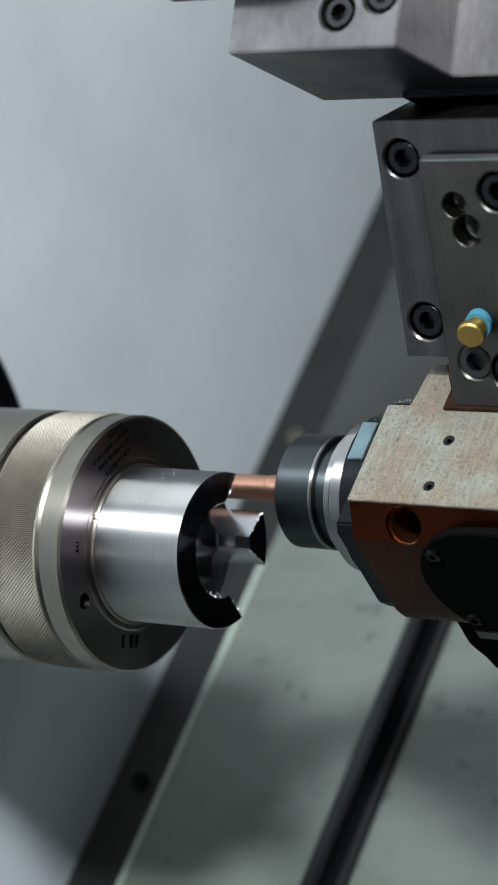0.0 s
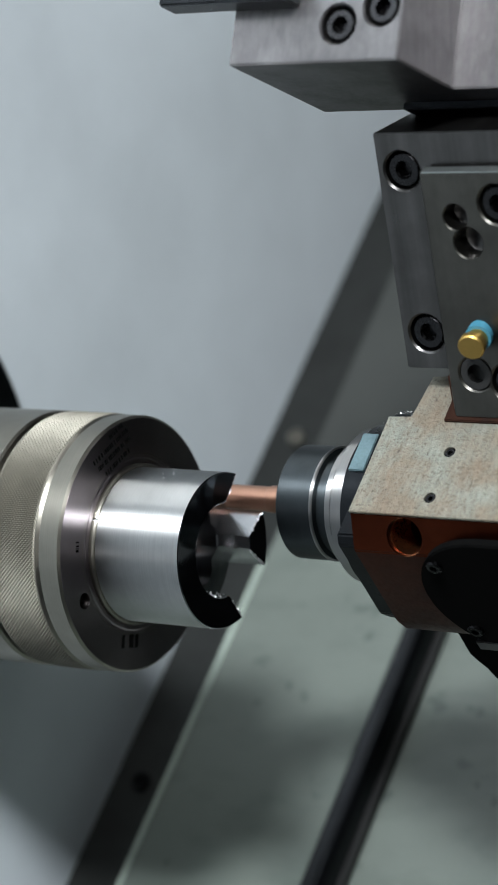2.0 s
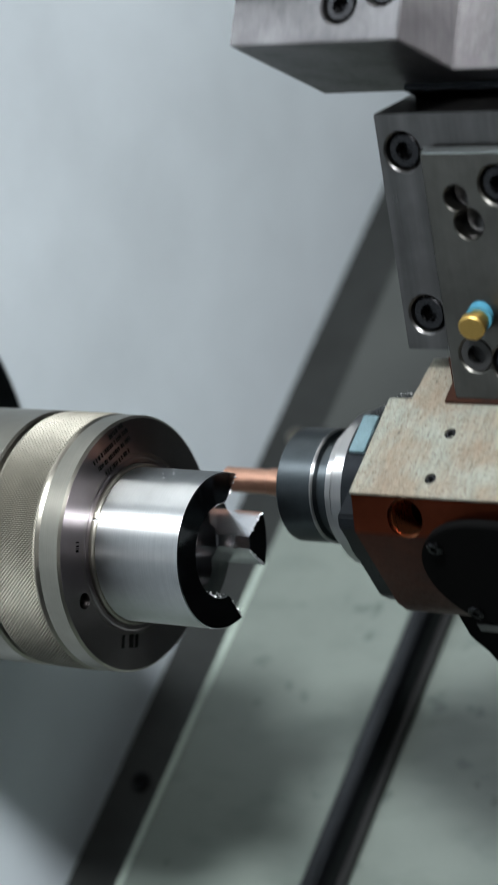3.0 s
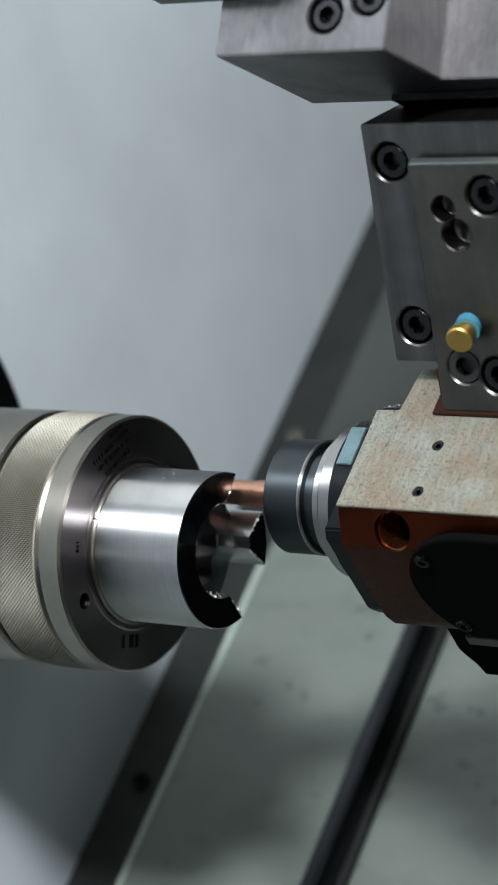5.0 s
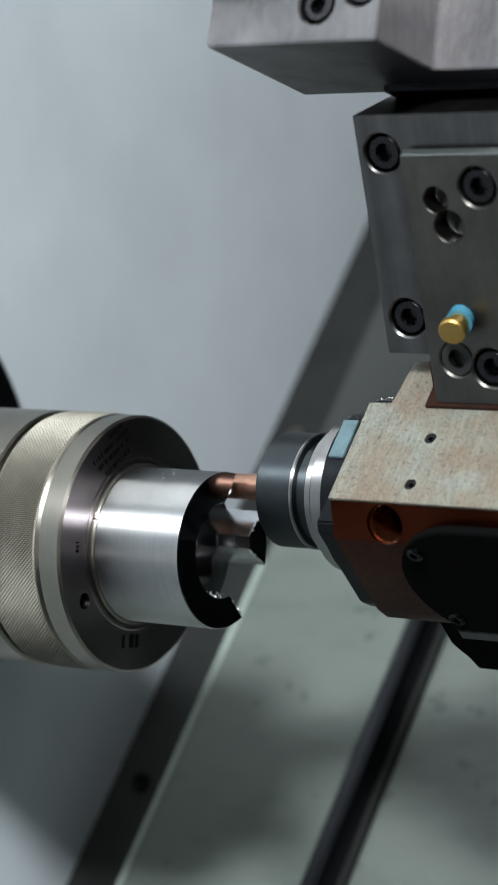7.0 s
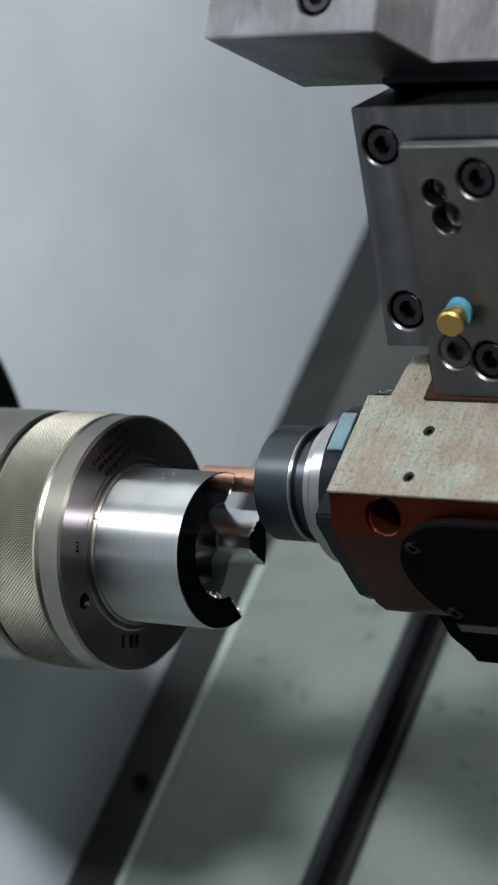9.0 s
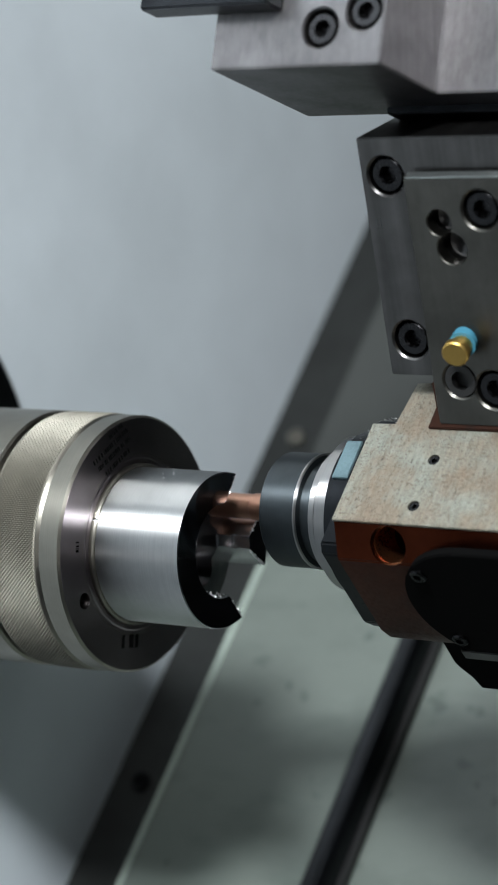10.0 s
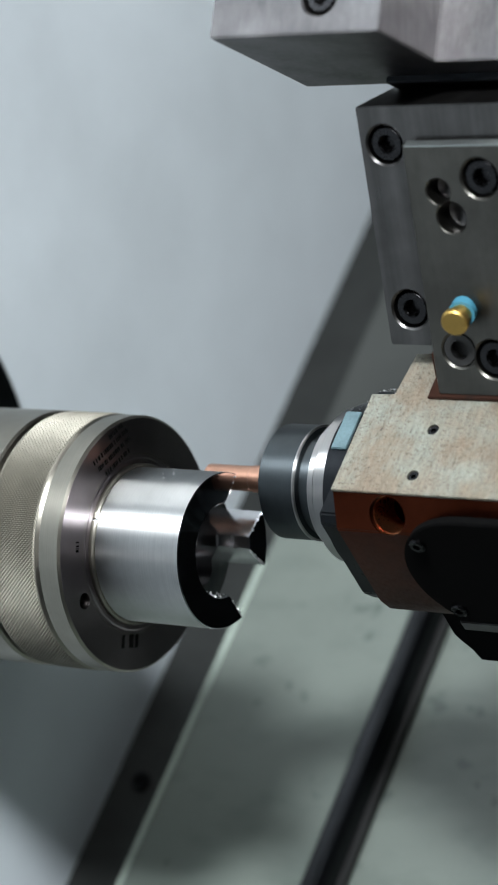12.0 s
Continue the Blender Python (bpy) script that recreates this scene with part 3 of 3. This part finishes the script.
    mill = part("end_mill", lathe([(-0.0415, 0), (-0.0415, 0.0050), (-0.0410, 0.0056), (-0.0180, 0.0056), (-0.0175, 0.0060), (0.010, 0.0060), (0.010, 0)], 48), M_COPPER, root, "copper-coated carbide end mill")
    mill.location = (0.0655, *NUT)
    # chips stuck on the oily back of the nose
    rng = random.Random(29)
    for k in range(40):
        a = radians(rng.uniform(60, 130))
        x = rng.uniform(0.1045, 0.119)
        bm = chip_shape(rng, rng.uniform(0.0008, 0.0024), 0.0003)
        bm.transform(Matrix.Translation((x, NUT[0] + 0.0353 * math.cos(a), NUT[1] + 0.0353 * math.sin(a))) @ Euler([rng.uniform(0, 6.28) for _ in range(3)]).to_matrix().to_4x4())
        part("chip", bm, M_CHIP, root, "bright chip stuck in oil")
    for k in range(60):
        t = rng.random()
        bm = chip_shape(rng, rng.uniform(0.0005, 0.0014), 0.00013)
        bm.transform(F_SLANT @ Matrix.Translation((rng.uniform(0.118, 0.1325), 0.0642 + 0.0072 * t, 0.0259 - 0.0062 * t - 0.0085 * max(0, t - 0.7))) @ Euler([rng.uniform(0, 6.28) for _ in range(3)]).to_matrix().to_4x4())
        part("chip", bm, M_CHIP, root, "bright chip stuck in oil")
    return root, nut, mill


def tool_plate():
    root = thing("tool_plate", "dark milled steel turret plate with socket screws", "tool plate")
    outer = part("back_plate", prism([(-0.0114, -0.0160), (0.16, -0.0160), (0.16, 0.0850), (-0.0116, 0.0850)], -0.034, 0.0, F_PLATE, 0.0005, (0, 1, 2)), M_PLATE, root, "dark milled back plate")
    cut(outer, [socket_cut(F_PLATE, 0, 0, 0, 0.0082, 0.009), socket_cut(F_PLATE, 0, 0.0696, 0, 0.0082, 0.009)])
    inner = part("front_plate", prism([(0.0080, 0.0002), (0.0118, 0.0062), (0.16, 0.0062), (0.16, 0.0002)], -0.0005, 0.1035, F_PLATE, 0.0004, (0, 2, 1)), M_FRONT, root, "raised front plate with a bright chamfered edge")
    ports = lambda: [drill(F_PLATE, 0.0252, 0.0178, 0.0062, 0.0054, 0.0125), drill(F_PLATE, 0.0296, 0.0286, 0.0062, 0.0066, 0.0140)]
    cut(outer, ports())
    cut(inner, [socket_cut(F_PLATE, 0.0448, 0.0126, 0.0062, 0.0082, 0.0058), *ports(),
                socket_cut(F_PLATE, 0.0392, 0.0880, 0.0062, 0.0082, 0.0058), socket_cut(F_PLATE, 0.0240, 0.0846, 0.0062, 0.0074, 0.0058)])
    # chamfer strip far lighter than the plate: the highlight along it is painted in
    part("chamfer", prism([(-0.0026, 0.0030), (-0.0006, 0.0030), (-0.0006, 0.0061), (-0.0010, 0.0061)], 0.0122, 0.16, F_PLATE, 0.0002, (1, 2, 0)), M_EDGE, inner, "ground chamfer, edge highlight put into its bright steel")
    for a, b, c in ((0, 0, 0), (0, 0.0696, 0)):
        cap_screw(root, F_PLATE, a, b, c, 0.0075)
    for a, b in ((0.0448, 0.0126), (0.0392, 0.0880)):
        cap_screw(root, F_PLATE, a, b, 0.0062, 0.0075, 0.001)
    part("clamp_block", prism([(0.0062, 0.0880), (0.16, 0.0880), (0.16, 0.1085), (0.0070, 0.1085)], -0.030, -0.0006, F_PLATE, 0.0006, (0, 1, 2)), M_RUSTDARK, root, "brown oxidised clamp block under the plate")
    # port hole closed by a black plug; shade of the recess is its colour
    plug = lathe([(0.0003, 0), (0.0003, 0.0073), (0.0052, 0.0073), (0.0058, 0.0068), (0.0058, 0.004), (0.002, 0.004), (0.002, 0)], 32)
    plug.transform(F_PLATE @ Matrix.Translation((0.0240, 0.0846, 0)) @ UPRIGHT)
    part("port", plug, M_DARK, root, "black plug, dark of the open port put into its colour")
    # coolant nozzle: brass ball and blue collar
    place = lambda a, b, c: F_PLATE @ Vector((a, b, c))
    aim = F_PLATE.to_3x3() @ Vector((0.16, 0.20, 1.0))
    noz = part("coolant_nozzle", rod(place(0.0290, 0.0664, 0.0040), aim, 0.0056, 0.0060, 32), M_BLUE, root, "blue nozzle collar")
    part("nozzle_tip", rod(place(0.0297, 0.0677, 0.0095), aim, 0.0044, 0.006, 32), M_GOLD, noz, "brass nozzle neck")
    b2 = lathe([(0, 0), (0, 0.0048), (0.0008, 0.0056), (0.0036, 0.0056), (0.0042, 0.0050), (0.0042, 0)], 40)
    b2.transform(Matrix.Translation(place(0.0295, 0.0685, 0.0132)) @ aim.to_track_quat("X", "Z").to_matrix().to_4x4())
    part("nozzle_cap", b2, M_GOLD, noz, "round brass nozzle cap")


def upper_tool():
    root = thing("upper_tool_block", "brushed steel tool block on the next turret station", "tool block")
    bm = prism([(0.0, 0.0), (0.0786, 0.0), (0.0786, 0.0440), (0.25, 0.0440), (0.25, 0.0735), (0.0, 0.0735)], 0.0, 0.095, F_UPPER, 0.0006, (0, 1, 2))
    blk = part("block", bm, M_BRUSH, root)
    cut(blk, [socket_cut(F_UPPER @ basis((0, 0, 0), (1, 0, 0), (0, 0, 1), (0, -1, 0)), 0.0499, 0.0152, 0, 0.0079, 0.009),
              socket_cut(F_UPPER @ basis((0, 0, 0), (1, 0, 0), (0, 0, 1), (0, -1, 0)), 0.0690, 0.0215, 0, 0.0079, 0.009)])
    fr = F_UPPER @ basis((0, 0, 0), (1, 0, 0), (0, 0, 1), (0, -1, 0))
    cap_screw(root, fr, 0.0499, 0.0152, 0, 0.0068)
    cap_screw(root, fr, 0.0690, 0.0215, 0, 0.0068)
    part("clamp", box((-0.030, 0.0225, -0.012), (0.031, 0.060, 0.0), fr @ Matrix.Translation((0, 0, 0.012)), 0.0008), M_BLACKOX, root, "dark steel clamp bar")
    part("neck", box((0.0470, 0.060, -0.0035), (0.25, 0.0735, -0.0004), F_UPPER, 0.0005), M_BLACKOX, root, "dark spacer below the block")


# ---- movement ----
def at(y, z):
    """The tooling, shifted by millimetres across the spindle axis."""
    return pose(0, y / 1000, Z0 + z / 1000)


def motions(things, spinners):
    rows = [
        (0, at(-0.2, 0)),     (0.1, at(2.3, -3.8)),     (0.2, at(4.5, -7.3)),     (0.3, at(4.3, 2.6)),     (0.4, at(-15.3, 17.4)),
        (0.5, at(-15.4, 13.9)),     (0.6, at(-13.4, 11.2)),     (0.7, at(-9.7, 8.6)),     (0.8, at(-6.7, 5.6)),     (0.9, at(-3.8, 1.8)),
        (1, at(-1, -1.7)),     (1.1, at(1.4, -5)),     (1.2, at(5.3, -6.5)),     (1.3, at(-11, 12.7)),     (1.4, at(-16.3, 15)),
        (1.5, at(-14.3, 11.5)),     (1.6, at(-11.3, 8.3)),     (1.7, at(-8.3, 5.3)),     (1.8, at(-5.3, 1.9)),     (1.9, at(-3.2, -1.1)),
        (2, at(0.2, -4.9)),     (2.1, at(3.8, -5.6)),     (2.2, at(-12.2, 17.2)),     (2.3, at(-16.4, 13.8)),     (2.4, at(-14.3, 9.6)),
        (2.5, at(-10.6, 6.6)),     (2.6, at(-9.2, 3.7)),     (2.7, at(-6.3, -0.1)),     (2.8, at(-3.3, -3.5)),     (2.9, at(1.4, -5)),
        (3, at(1.1, 2.8)),     (3.1, at(-15.6, 14.1)),     (3.2, at(-15.1, 10.1)),     (3.3, at(-12.1, 6.7)),     (3.4, at(-10, 3.8)),
        (3.5, at(-7.8, 0.4)),     (3.6, at(-4.9, -2.6)),     (3.7, at(-1, -4.9)),     (3.8, at(1.6, -2.2)),     (3.9, at(-12.5, 13.2)),
        (4, at(-15.1, 10.1)),     (4.1, at(-12.9, 6.7)),     (4.2, at(-10.8, 3.4)),     (4.3, at(-7.9, -0)),     (4.4, at(-4.9, -3.4)),
        (4.5, at(-1.8, -4.8)),     (4.6, at(-3, 1)),     (4.7, at(-15.1, 10.1)),     (4.8, at(-14, 6.3)),     (4.9, at(-12.4, 2.7)),
        (5, at(-9.1, -0.9)),     (5.1, at(-6.5, -3.4)),     (5.2, at(-2.6, -4.8)),     (5.3, at(0.7, -2.9)),     (5.4, at(-14.2, 11.7)),
        (5.5, at(-14.6, 6.7)),     (5.6, at(-12.4, 3.5)),     (5.7, at(-11.1, -0.7)),     (5.8, at(-8.1, -3.7)),     (5.9, at(-4.2, -5.5)),
        (6, at(-0.4, -3.8)),     (6.1, at(-13.4, 11.6)),     (6.2, at(-15.2, 8.1)),     (6.3, at(-14, 3.1)),     (6.4, at(-12.6, -0.6)),
        (6.5, at(-9.3, -4)),     (6.6, at(-6.7, -6.6)),     (6.7, at(-1.8, -4)),     (6.8, at(-12.6, 11.2)),     (6.9, at(-14.4, 8)),
        (7, at(-14.9, 2.9)),     (7.1, at(-12.7, -1)),     (7.2, at(-10, -4.3)),     (7.3, at(-6.7, -6.2)),     (7.4, at(-1.8, -4.4)),
        (7.5, at(-12.7, 10.4)),     (7.6, at(-15.3, 6.9)),     (7.7, at(-15.5, 2.8)),     (7.8, at(-14.2, -0.9)),     (7.9, at(-11.3, -4.3)),
        (8, at(-7.5, -6.6)),     (8.1, at(-2.6, -4.8)),     (8.2, at(-12.8, 9.2)),     (8.3, at(-15.3, 6.5)),     (8.4, at(-16.4, 2.5)),
        (8.5, at(-15, -1.3)),     (8.6, at(-12.2, -5.1)),     (8.7, at(-8.3, -6.9)),     (8.8, at(-4, -5.7)),     (8.9, at(-12.8, 8.4)),
        (9, at(-15.9, 6.1)),     (9.1, at(-17.2, 1.7)),     (9.2, at(-15.1, -2.1)),     (9.3, at(-13, -5.8)),     (9.4, at(-9.2, -8.1)),
        (9.5, at(-4.7, -6.3)),     (9.6, at(-12.9, 7.6)),     (9.7, at(-16.2, 5.3)),     (9.8, at(-17.2, 1.7)),     (9.9, at(-15.9, -2.4)),
        (10, at(-12.8, -6.2)),     (10.1, at(-10, -8.1)),     (10.2, at(-5.9, -7.1)),     (10.3, at(-10.8, 3.4)),     (10.4, at(-16.1, 5.7)),
        (10.5, at(-17.6, 2)),     (10.6, at(-16.7, -2.8)),     (10.7, at(-14.5, -5.3)),     (10.8, at(-11.6, -8.8)),     (10.9, at(-8.4, -8.6)),
        (11, at(-9.2, -2.3)),     (11.1, at(-14.6, -6.2)),     (11.2, at(-10.9, -9.6)),     (11.3, at(-7.6, -8.2)),     (11.4, at(-12.9, -5)),
        (11.5, at(-11, -9.5)),     (11.6, at(-8.5, -9)),     (11.7, at(-10.6, -5.6)),     (11.8, at(-11.7, -9.6)),     (11.9, at(-8.4, -8.6)),
        (11.967, at(-13.6, 7.2)),     (12, at(-12.6, 6.2)),
    ]
    for ob in things:
        walk(ob, rows)
    for ob in spinners:
        walk(ob, [(k / 5, pose(0.0655, *NUT, 72.0 * k)) for k in range(61)])


setting()
work_lights()
chuck()
workpiece()
swarf()
holder, nut, mill = live_tool()
tool_plate()
upper_tool()
motions([holder, bpy.data.objects["tool_plate"], bpy.data.objects["upper_tool_block"]], [nut, mill])
